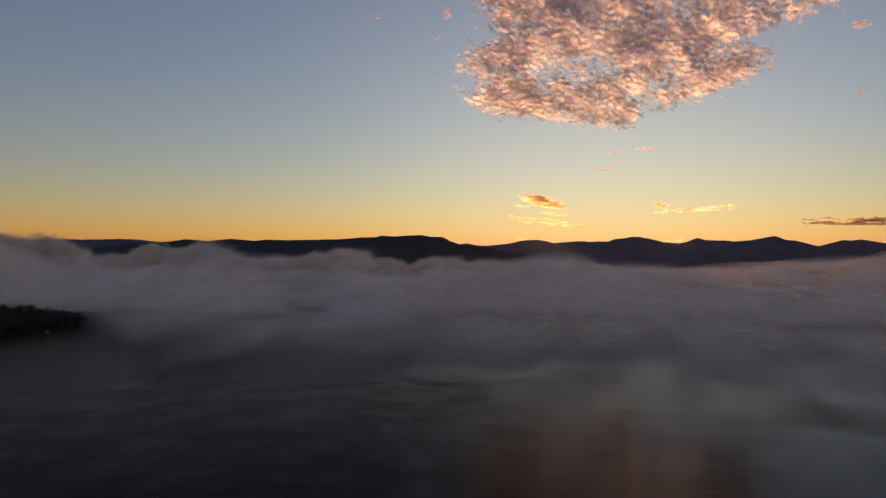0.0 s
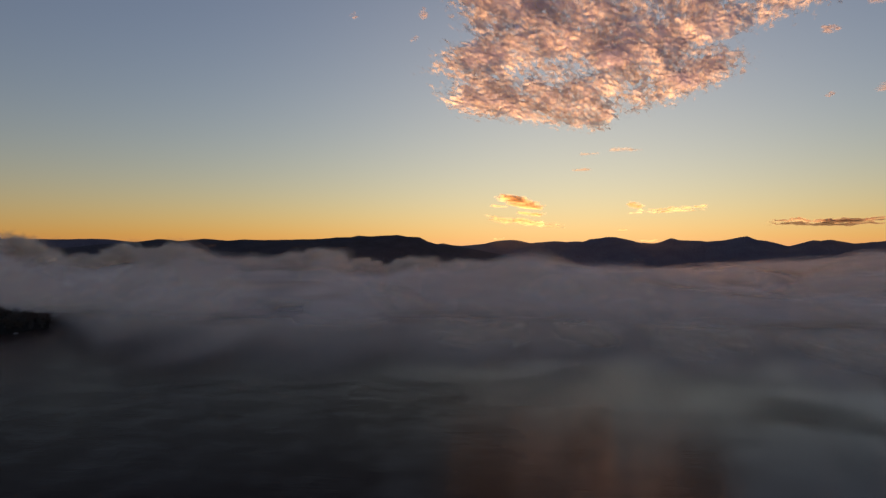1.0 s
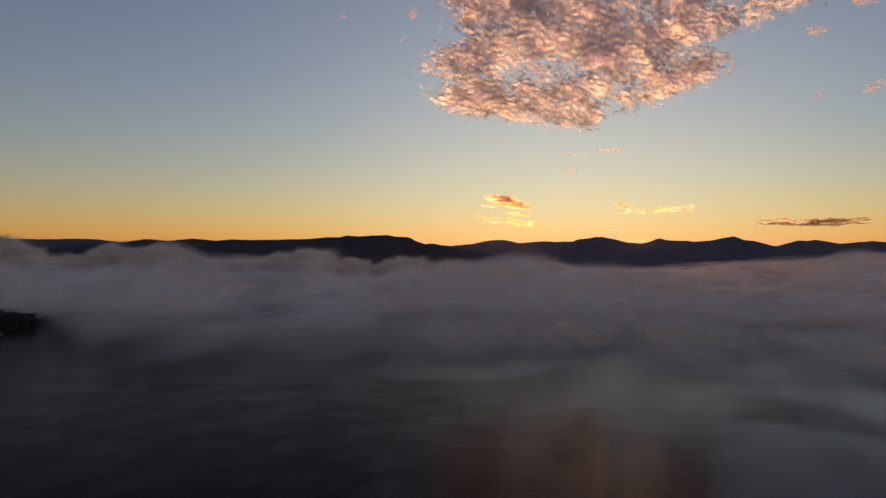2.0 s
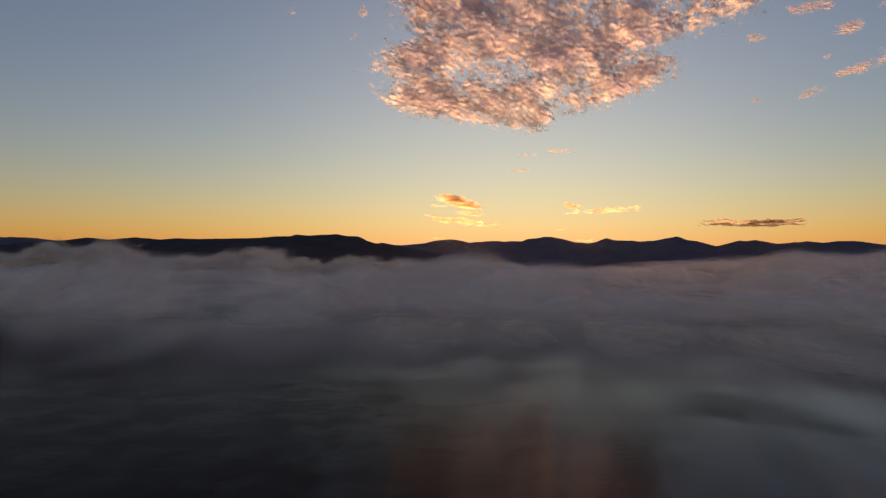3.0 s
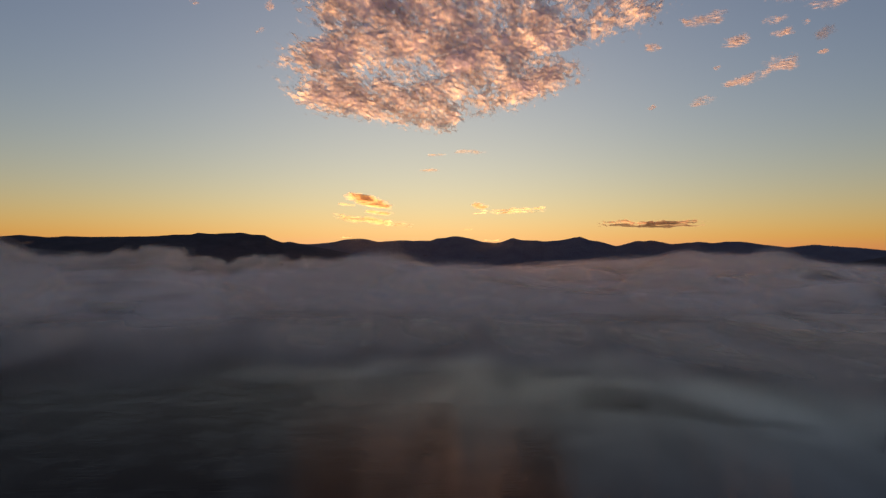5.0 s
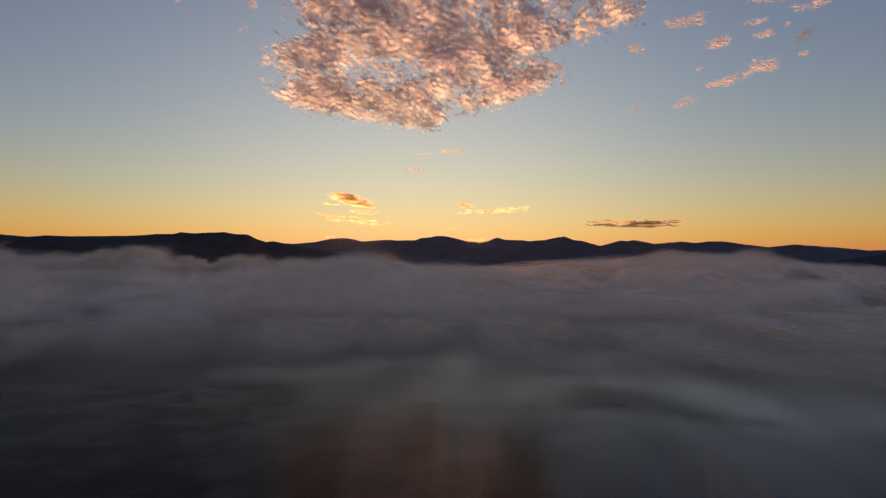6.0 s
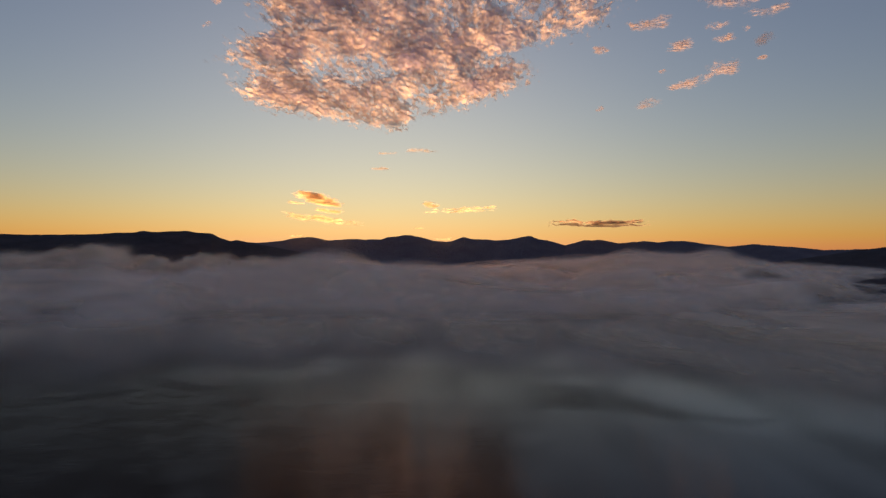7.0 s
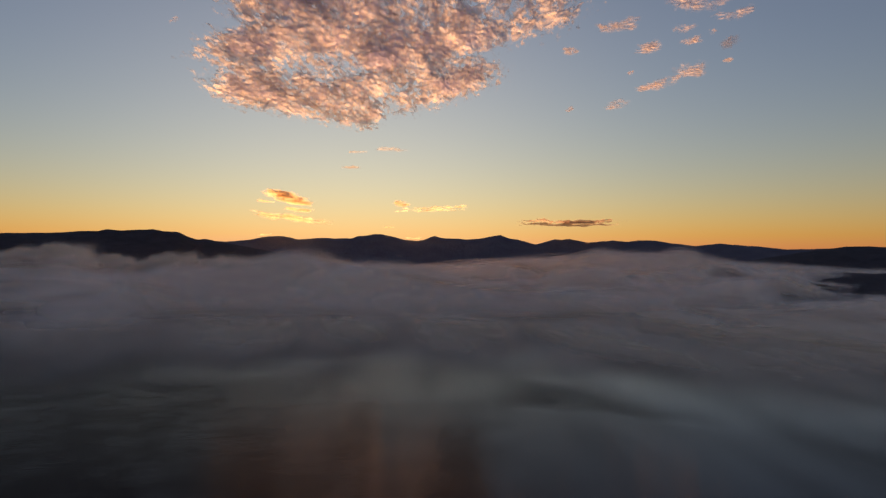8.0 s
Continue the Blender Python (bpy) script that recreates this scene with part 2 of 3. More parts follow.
# ---- the setting: lake and far ranges ----
def lake():
    turn, ring = np.meshgrid(np.radians(np.arange(0, 360.5, 0.5)), np.concatenate([[0.05], np.geomspace(60, 4960, 260)]))
    x, y = ring * np.sin(turn), ring * np.cos(turn)
    az = np.degrees(np.arctan2(x, y))
    # a tongue of water ruffled by the breeze
    tongue = plan(0, (11.6, -9.3), (17.7, -9.75), (25.1, -10.2), (30.5, -10.9), (35.8, -11.8), (42.2, -12.5), (42.2, -12.95), (37.0, -13.5), (30.5, -13.1), (25.5, -13.2), (21.0, -14.5), (17.5, -12.6), (15.0, -10.6))
    ruffle = 0.72 * smooth(-26, 34, inside_distance(x, y, tongue) + 12 * fbm(x, y, 110, 17, 3))
    # the open western water is ruffled all over, with a calmer patch in it
    west = smooth(10, -3, az + 4 * fbm(x, y, 160, 29, 3)) * (1 - 0.55 * smooth(90, 20, np.hypot((x + 10) * 0.9, y - 880)))
    # near and east weaken the mirror, to darken the cloud's and sky's reflection
    near = np.interp(az, [4, 13], [0.92, 0.72]) * smooth(33, 22, az + 3 * fbm(x, y, 90, 31, 3)) * smooth(790, 640, ring + 70 * fbm(x, y, 110, 37, 3))
    east = 0.38 * smooth(18, 27, az) * smooth(20, -70, ring + 30 * fbm(x, y, 120, 43, 3) - np.interp(az, [18, 25, 30, 36, 42], [690, 660, 620, 568, 535]))
    # streaked reflections, imitated by varying how strongly the water mirrors
    mirror_streaks = 0.22 * fbm((x * 0.95 - y * 0.31) * 6, y, 260, 61, 3) * smooth(5, 15, az)
    ruffle = (np.maximum(np.maximum(ruffle, near), np.maximum(west, east)) + mirror_streaks) * smooth(0, 60, y)
    mesh = grid_mesh("water", x, y, 0 * x, attributes={"ruffle": np.clip(ruffle, 0, 1)})
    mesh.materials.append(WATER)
    return tagged(new("water", mesh), "dark calm lake water with wind-ruffled patches under mist", "lake", kind="structure")


lake()


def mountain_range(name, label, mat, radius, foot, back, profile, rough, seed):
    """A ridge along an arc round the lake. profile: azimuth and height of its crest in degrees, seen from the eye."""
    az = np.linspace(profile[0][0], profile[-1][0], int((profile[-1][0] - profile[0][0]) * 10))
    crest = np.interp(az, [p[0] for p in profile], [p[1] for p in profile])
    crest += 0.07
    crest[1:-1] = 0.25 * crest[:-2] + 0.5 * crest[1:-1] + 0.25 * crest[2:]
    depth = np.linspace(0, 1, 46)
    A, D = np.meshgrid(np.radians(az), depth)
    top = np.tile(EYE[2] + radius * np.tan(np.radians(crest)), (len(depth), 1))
    R = foot + (back - foot) * D
    peak = (radius - foot) / (back - foot)
    rise = np.where(D < peak, 0.35 * smooth(0, peak * 1.05, D) + 0.65 * np.clip(D / peak, 0, 1) ** 1.4, 1 - smooth(peak, 1, D))
    X, Y = R * np.sin(A), R * np.cos(A)
    spur = fbm(X, Y, 420, seed, 5)
    Z = top * rise * (1 + 0.30 * spur * np.clip(1 - rise, 0, 1)) + rough * fbm(X, Y, 60, seed + 9, 4) * rise - 2
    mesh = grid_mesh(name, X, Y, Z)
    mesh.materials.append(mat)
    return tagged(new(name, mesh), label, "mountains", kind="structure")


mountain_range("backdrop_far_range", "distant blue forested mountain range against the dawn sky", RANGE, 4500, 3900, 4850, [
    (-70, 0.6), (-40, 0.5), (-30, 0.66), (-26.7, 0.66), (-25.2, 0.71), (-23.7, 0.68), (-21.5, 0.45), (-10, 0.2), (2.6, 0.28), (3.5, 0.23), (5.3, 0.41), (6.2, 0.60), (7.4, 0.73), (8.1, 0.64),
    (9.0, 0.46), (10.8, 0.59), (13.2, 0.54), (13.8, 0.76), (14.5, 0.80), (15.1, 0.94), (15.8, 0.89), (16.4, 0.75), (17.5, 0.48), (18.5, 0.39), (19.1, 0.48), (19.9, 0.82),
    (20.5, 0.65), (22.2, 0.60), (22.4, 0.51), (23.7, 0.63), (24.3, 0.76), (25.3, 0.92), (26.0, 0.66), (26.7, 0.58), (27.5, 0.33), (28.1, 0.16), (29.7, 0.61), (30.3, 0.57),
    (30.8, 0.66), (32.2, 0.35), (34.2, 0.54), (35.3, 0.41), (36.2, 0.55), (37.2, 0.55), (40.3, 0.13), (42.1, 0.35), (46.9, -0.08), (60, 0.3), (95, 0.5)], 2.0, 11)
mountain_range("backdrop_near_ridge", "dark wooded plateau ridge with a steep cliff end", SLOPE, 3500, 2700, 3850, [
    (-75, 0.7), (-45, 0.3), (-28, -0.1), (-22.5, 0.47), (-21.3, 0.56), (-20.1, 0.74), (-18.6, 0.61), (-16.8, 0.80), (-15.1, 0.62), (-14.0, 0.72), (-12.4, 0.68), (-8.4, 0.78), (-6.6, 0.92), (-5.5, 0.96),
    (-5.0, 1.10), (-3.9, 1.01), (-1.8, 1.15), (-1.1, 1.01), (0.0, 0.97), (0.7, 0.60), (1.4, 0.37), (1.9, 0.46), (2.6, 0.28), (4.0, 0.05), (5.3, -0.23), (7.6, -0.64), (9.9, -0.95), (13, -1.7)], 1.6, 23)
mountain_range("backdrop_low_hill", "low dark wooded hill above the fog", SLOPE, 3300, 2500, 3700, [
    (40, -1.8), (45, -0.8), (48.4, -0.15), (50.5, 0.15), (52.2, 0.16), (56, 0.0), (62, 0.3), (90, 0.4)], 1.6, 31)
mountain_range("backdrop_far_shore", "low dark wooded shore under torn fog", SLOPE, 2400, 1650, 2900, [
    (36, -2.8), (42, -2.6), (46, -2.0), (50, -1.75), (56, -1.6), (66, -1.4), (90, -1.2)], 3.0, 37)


# ---- the wooded point ----
POINT = [(-560, 1090), (-572, 1050), (-606, 968), (-668, 890), (-880, 810), (-1300, 850), (-1300, 1420), (-900, 1370), (-690, 1260), (-590, 1140)]


def point_height(x, y):
    d = inside_distance(x, y, POINT)
    return -3 + 4.5 * smooth(-8, 8, d) + 15 * smooth(0, 130, d) + 1.5 * fbm(x, y, 60, 71, 3) * smooth(0, 30, d)


def land_point():
    x, y = np.meshgrid(np.arange(-1320, -540, 8.0), np.arange(790, 1440, 8.0))
    mesh = grid_mesh("ground", x, y, point_height(x, y), inside_distance(x, y, POINT) > -14)
    mesh.materials.append(SHORE)
    tagged(new("ground", mesh), "dark wooded point of land running into the lake", "headland", kind="structure")


land_point()


def part(name, bm, mat, parent, label=""):
    mesh = bpy.data.meshes.new(name)
    bm.to_mesh(mesh)
    bm.free()
    mesh.materials.append(mat)
    ob = new(name, mesh)
    ob.parent = parent
    return tagged(ob, label) if label else ob


def leaf_material(name, dark, light):
    m, n, l, out = material(name)
    b = n.new("ShaderNodeBsdfPrincipled")
    g = n.new("ShaderNodeNewGeometry")
    l.new(ramp(n, l, g.outputs["Random Per Island"], [(0.0, dark), (1.0, light)]), b.inputs["Base Color"])
    b.inputs["Roughness"].default_value = 0.8
    b.inputs["Specular IOR Level"].default_value = 0.2
    l.new(b.outputs[0], out.inputs[0])
    return m


NEEDLES = leaf_material("needles", (0.065, 0.062, 0.052), (0.110, 0.105, 0.080))
LEAVES = leaf_material("leaves", (0.070, 0.062, 0.050), (0.120, 0.100, 0.075))
BARK = forest_material("bark", (0.025, 0.020, 0.016), (0.060, 0.050, 0.040), 0.4)


def tapered(bm, a, b, r0, r1, sides=6):
    a, b = Vector(a), Vector(b)
    q = (b - a).to_track_quat("Z", "Y")
    rings = [[bm.verts.new(c + q @ Vector((r * math.cos(2 * math.pi * k / sides), r * math.sin(2 * math.pi * k / sides), 0))) for k in range(sides)] for c, r in ((a, r0), (b, r1))]
    for k in range(sides):
        bm.faces.new((rings[0][k], rings[0][(k + 1) % sides], rings[1][(k + 1) % sides], rings[1][k]))
    bm.faces.new(rings[1])


def bough(bm, root, way, length, width, droop):
    """A flat spray of needles, ridged along its middle."""
    side = Vector((-way.y, way.x, 0)) * width
    mid = root + way * length * 0.55 + Vector((0, 0, 0.10 * length))
    tip = root + way * length - Vector((0, 0, droop))
    a, b, c, d = (bm.verts.new(p) for p in (root, mid + side - Vector((0, 0, 0.12 * length)), tip, mid - side - Vector((0, 0, 0.12 * length))))
    top = bm.verts.new(mid)
    for f in ((a, b, top), (b, c, top), (c, d, top), (d, a, top)):
        bm.faces.new(f)


def conifer(seed, height, spread):
    rng = random.Random(seed)
    tree = tagged(new("conifer_tree"), "tall dark evergreen conifer standing in dense shore woodland", "tree", group="trees on the point")
    bm = bmesh.new()
    tapered(bm, (0, 0, -1.0), (0, 0, height * 0.93), 0.32, 0.05)
    part("trunk", bm, BARK, tree)
    bm = bmesh.new()
    z = height * 0.14
    while z < height * 0.97:
        f = 1 - z / height
        reach = spread * (0.12 + f ** 0.8) * rng.uniform(0.75, 1.15)
        n = 6 + int(5 * f)
        for k in range(n):
            ang = 2 * math.pi * (k + rng.random() * 0.7) / n
            bough(bm, Vector((0, 0, z + rng.uniform(-0.4, 0.4))), Vector((math.cos(ang), math.sin(ang), 0)), reach * rng.uniform(0.7, 1.15), reach * 0.26, reach * rng.uniform(0.12, 0.4))
        z += height * rng.uniform(0.045, 0.07)
    tapered(bm, (0, 0, height * 0.9), (0, 0, height), 0.25, 0.02, 5)
    part("crown", bm, NEEDLES, tree)
    return tree


def broadleaf(seed, height, spread):
    rng = random.Random(seed)
    tree = tagged(new("broadleaf_tree"), "rounded dark broadleaf tree standing in dense shore woodland", "tree", group="trees on the point")
    bm = bmesh.new()
    tapered(bm, (0, 0, -1.0), (0.3, 0.1, height * 0.6), 0.35, 0.16)
    tips = []
    for k in range(7):
        ang = k * 2.4
        tip = Vector((math.cos(ang) * spread * 0.6, math.sin(ang) * spread * 0.6, height * rng.uniform(0.55, 0.85)))
        tapered(bm, (0.2, 0.1, height * rng.uniform(0.3, 0.55)), tip, 0.14, 0.04, 5)
        tips.append(tip)
    tips.append(Vector((0.3, 0.1, height * 0.9)))
    part("trunk", bm, BARK, tree)
    bm = bmesh.new()
    for tip in tips:
        for k in range(46):
            v = Vector((rng.gauss(0, 1), rng.gauss(0, 1), rng.gauss(0, 0.7)))
            c = tip + v.normalized() * spread * 0.45 * rng.random() ** 0.4
            q = Euler((rng.uniform(-0.9, 0.9), rng.uniform(-0.9, 0.9), rng.uniform(0, 6.3))).to_matrix()
            r = rng.uniform(0.5, 1.0)
            bm.faces.new([bm.verts.new(c + q @ Vector((r * dx, r * dy, dz))) for dx, dy, dz in ((-1, -0.4, 0), (0.1, -0.8, 0.3), (1, 0.1, 0), (0.2, 0.8, -0.2))])
    part("crown", bm, LEAVES, tree)
    return tree


def plant_point():
    rng = random.Random(5)
    kinds = [conifer(1, 22, 4.2), conifer(2, 19, 3.6), conifer(3, 25, 4.6), broadleaf(4, 16, 6.0), broadleaf(5, 18, 6.5)]
    free = list(kinds)
    spots = []
    while len(spots) < 290:
        x, y = rng.uniform(-745, -560), rng.uniform(850, 1210)
        d = float(inside_distance(np.array([x]), np.array([y]), POINT)[0])
        if d < 3 or rng.random() > (1.0 if d < 40 else 0.5) or any((x - a) ** 2 + (y - b) ** 2 < 22 for a, b in spots):
            continue
        spots.append((x, y))
        z = float(point_height(np.array([x]), np.array([y]))[0])
        k = rng.choices(range(5), (4, 4, 1, 3, 3))[0]
        size = rng.uniform(0.7, 1.05)
        m = Matrix.LocRotScale((x, y, z - 0.3), Euler((0, 0, rng.uniform(0, 6.3))), (size, size, size))
        if free and kinds[k] in free:
            free.remove(kinds[k])
            kinds[k].matrix_basis = m
        else:
            copy_thing(kinds[k], m).scale = (size, size, size)


plant_point()


def plain(name, colour, roughness):
    m, n, l, out = material(name)
    b = n.new("ShaderNodeBsdfPrincipled")
    shade = [tuple(c * f for c in colour) for f in (0.75, 1.0)]
    l.new(ramp(n, l, noise_node(n, l, stretched(n, l, (1, 1, 1)), 1.5, 5, 0.6), [(0.3, shade[0]), (0.7, shade[1])]), b.inputs["Base Color"])
    b.inputs["Roughness"].default_value = roughness
    l.new(b.outputs[0], out.inputs[0])
    return m


def moored_boat(x, y, turn):
    """A small cabin boat: hull, deck, cabin and windscreen."""
    boat = tagged(new("motor_boat"), "small pale grey motor boat moored off the wooded shore", "boat")
    boat.matrix_basis = pose(x, y, 0, 0, 0, turn)
    white, dark = plain("boat_paint", (0.40, 0.40, 0.39), 0.4), plain("boat_glass", (0.03, 0.035, 0.04), 0.1)
    bm = bmesh.new()
    rings = []
    for k in range(9):
        f = k / 8
        half = 1.35 * (1 - max(0, f - 0.45) ** 2 * 3.1)
        rings.append([bm.verts.new((8 * (f - 0.5), side * half * w, z + 0.35 * f)) for side, w, z in ((-1, 1, 0.9), (-1, 0.8, 0.1), (0, 0, -0.4), (1, 0.8, 0.1), (1, 1, 0.9))])
    for a, b in zip(rings, rings[1:]):
        for k in range(4):
            bm.faces.new((a[k], a[k + 1], b[k + 1], b[k]))
    bm.faces.new(rings[0]), bm.faces.new(rings[-1][::-1])
    part("hull", bm, white, boat)
    bm = bmesh.new()
    left, right = [], []
    for k in range(9):
        f = k / 8
        half = 1.3 * (1 - max(0, f - 0.45) ** 2 * 3.1)
        left.append(bm.verts.new((8 * (f - 0.5), -half, 0.86 + 0.35 * f))), right.append(bm.verts.new((8 * (f - 0.5), half, 0.86 + 0.35 * f)))
    for k in range(8):
        bm.faces.new((left[k], left[k + 1], right[k + 1], right[k]))
    part("deck", bm, white, boat)
    for name, mat, x0, x1, z0, z1, w in (("cabin", white, -1.2, 1.6, 1.0, 2.0, 0.95), ("windscreen", dark, 1.5, 2.0, 1.2, 1.85, 0.85)):
        bm = bmesh.new()
        bmesh.ops.create_cube(bm, size=1)
        for v in bm.verts:
            top = v.co.z > 0
            v.co = ((x0 + x1) / 2 + v.co.x * (x1 - x0) * (0.75 if top else 1), v.co.y * 2 * w * (0.85 if top else 1), z1 if top else z0)
        bmesh.ops.bevel(bm, geom=bm.edges[:], offset=0.08, segments=2, affect="EDGES")
        part(name, bm, mat, boat)


def shore_rock(x, y, size):
    bm = bmesh.new()
    bmesh.ops.create_icosphere(bm, subdivisions=3, radius=1)
    for v in bm.verts:
        v.co = Vector((v.co.x * 1.4, v.co.y, v.co.z * 0.7)) * size * (1 + 0.35 * noise.noise(v.co * 1.7 + Vector((3, 1, 5))))
    mesh = bpy.data.meshes.new("rock")
    bm.to_mesh(mesh)
    bm.free()
    mesh.materials.append(plain("wet_rock", (0.06, 0.055, 0.05), 0.6))
    ob = new("rock", mesh)
    ob.matrix_basis = pose(x, y, 0.1)
    tagged(ob, "dark wet boulder standing out of the lake off the point", "rock")


moored_boat(-570, 1012, 70)
shore_rock(-528, 1028, 1.5)


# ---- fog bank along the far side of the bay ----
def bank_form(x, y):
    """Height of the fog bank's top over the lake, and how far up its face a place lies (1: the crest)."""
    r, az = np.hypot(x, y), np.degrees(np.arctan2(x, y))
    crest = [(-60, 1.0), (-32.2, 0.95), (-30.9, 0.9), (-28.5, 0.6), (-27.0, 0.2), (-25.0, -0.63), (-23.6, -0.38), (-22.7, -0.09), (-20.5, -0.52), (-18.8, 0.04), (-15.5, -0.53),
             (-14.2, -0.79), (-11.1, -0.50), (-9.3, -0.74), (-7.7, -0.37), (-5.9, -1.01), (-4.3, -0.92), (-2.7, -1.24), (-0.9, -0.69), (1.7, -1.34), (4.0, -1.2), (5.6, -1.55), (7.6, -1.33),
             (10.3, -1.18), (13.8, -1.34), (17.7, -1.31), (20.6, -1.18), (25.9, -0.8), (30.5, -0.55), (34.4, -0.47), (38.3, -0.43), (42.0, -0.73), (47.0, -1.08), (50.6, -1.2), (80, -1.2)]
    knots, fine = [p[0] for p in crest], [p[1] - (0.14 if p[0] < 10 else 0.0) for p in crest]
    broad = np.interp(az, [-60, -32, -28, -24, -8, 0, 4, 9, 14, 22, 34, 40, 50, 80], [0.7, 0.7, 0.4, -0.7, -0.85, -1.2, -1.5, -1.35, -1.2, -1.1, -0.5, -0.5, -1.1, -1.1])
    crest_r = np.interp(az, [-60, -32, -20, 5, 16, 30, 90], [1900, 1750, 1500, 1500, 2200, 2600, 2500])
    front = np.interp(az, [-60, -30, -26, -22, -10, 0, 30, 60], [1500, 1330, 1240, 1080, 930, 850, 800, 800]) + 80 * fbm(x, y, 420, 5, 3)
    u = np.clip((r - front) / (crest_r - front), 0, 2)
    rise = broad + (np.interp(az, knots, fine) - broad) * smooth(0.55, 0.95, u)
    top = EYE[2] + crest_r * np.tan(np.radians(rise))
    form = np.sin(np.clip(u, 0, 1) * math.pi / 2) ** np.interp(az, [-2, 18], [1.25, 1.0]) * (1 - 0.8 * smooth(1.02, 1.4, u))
    # rolls across the face, and heads of cloud along the crest
    west = np.interp(az, [10, 24], [1, 0.30])
    warp_x, warp_y = x + 60 * fbm(x, y, 300, 51, 2), y + 60 * fbm(x, y, 300, 52, 2)
    rolls = 2.0 * np.abs(fbm(warp_x * 0.62, warp_y * 1.15, 380, 3, 3, 0.4)) - 0.55
    heads = 2.2 * np.abs(fbm(warp_x, warp_y * 0.7, 190, 33, 3, 0.45)) - 0.75
    H = top * form * (1 + 0.03 * fbm(x, y, 500, 2, 2)) + 46 * form * rolls * (1 - 0.95 * smooth(0.6, 0.95, u)) * np.interp(az, [10, 24], [1, 1.15])
    H = H + 9 * smooth(0.45, 0.92, u) * (1 - smooth(1.1, 1.4, u)) * west * heads
    gap = smooth(1, 0.25, np.hypot((az - 53.5) / 12, (r - 1950) / 750) + 0.45 * fbm(x * 0.35, y * 1.6, 260, 8, 3))
    return H * (1 - 0.78 * gap), u


def fog_bank(name, shells=13):
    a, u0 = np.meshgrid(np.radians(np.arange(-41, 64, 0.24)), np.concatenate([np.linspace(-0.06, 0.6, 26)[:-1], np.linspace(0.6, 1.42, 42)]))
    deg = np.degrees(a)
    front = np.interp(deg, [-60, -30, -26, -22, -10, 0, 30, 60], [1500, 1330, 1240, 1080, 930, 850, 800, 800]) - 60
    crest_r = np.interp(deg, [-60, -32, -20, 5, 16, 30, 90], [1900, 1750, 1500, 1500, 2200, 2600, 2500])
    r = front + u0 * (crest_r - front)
    x, y = r * np.sin(a), r * np.cos(a)
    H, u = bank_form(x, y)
    parent = tagged(new(name), "soft grey-mauve fog bank lying on the lake", "fog", kind="stuff")
    for k in range(shells):
        # a dense heart, and thin layers over it
        s = (0.40, 0.60, 0.74)[k] if k < 3 else 0.78 + 0.26 * (k - 3) / (shells - 4)
        lift = 3 * s * fbm(x, y, 200, 140 + 7 * k, 2) * smooth(0, 30, H)
        z = np.hypot(np.maximum(H * s + lift, 0), 1.2 + 0.35 * k)
        # the wind leans the heads over
        lean = 0.5 * np.clip(z - 75, 0, 40) * np.interp(deg, [8, 20], [1, 0.2])
        dens = smooth(4, 80 if k < 3 else 55, H) * (0.92 if k < 3 else 0.34 - 0.24 * (k - 3) / (shells - 4))
        edge = np.full(x.shape, 0.0 if k < 3 else 0.35 + 0.7 * (k - 3) / (shells - 4)) + 0.6 * smooth(60, 8, H)
        ob = new("fog_layer", grid_mesh("fog_layer", x + lean * np.cos(a), y - lean * np.sin(a), z, H > 1, {"dens": dens, "edge": edge}))
        ob.data.materials.append(FOG if k < 3 else THIN_FOG)
        ob.parent = parent
    billows(parent, deg, u, H, x, y)


def ball(level):
    bm = bmesh.new()
    bmesh.ops.create_icosphere(bm, subdivisions=level, radius=1)
    v, f = np.array([p.co[:] for p in bm.verts]), np.array([[p.index for p in q.verts] for q in bm.faces])
    bm.free()
    return v, f


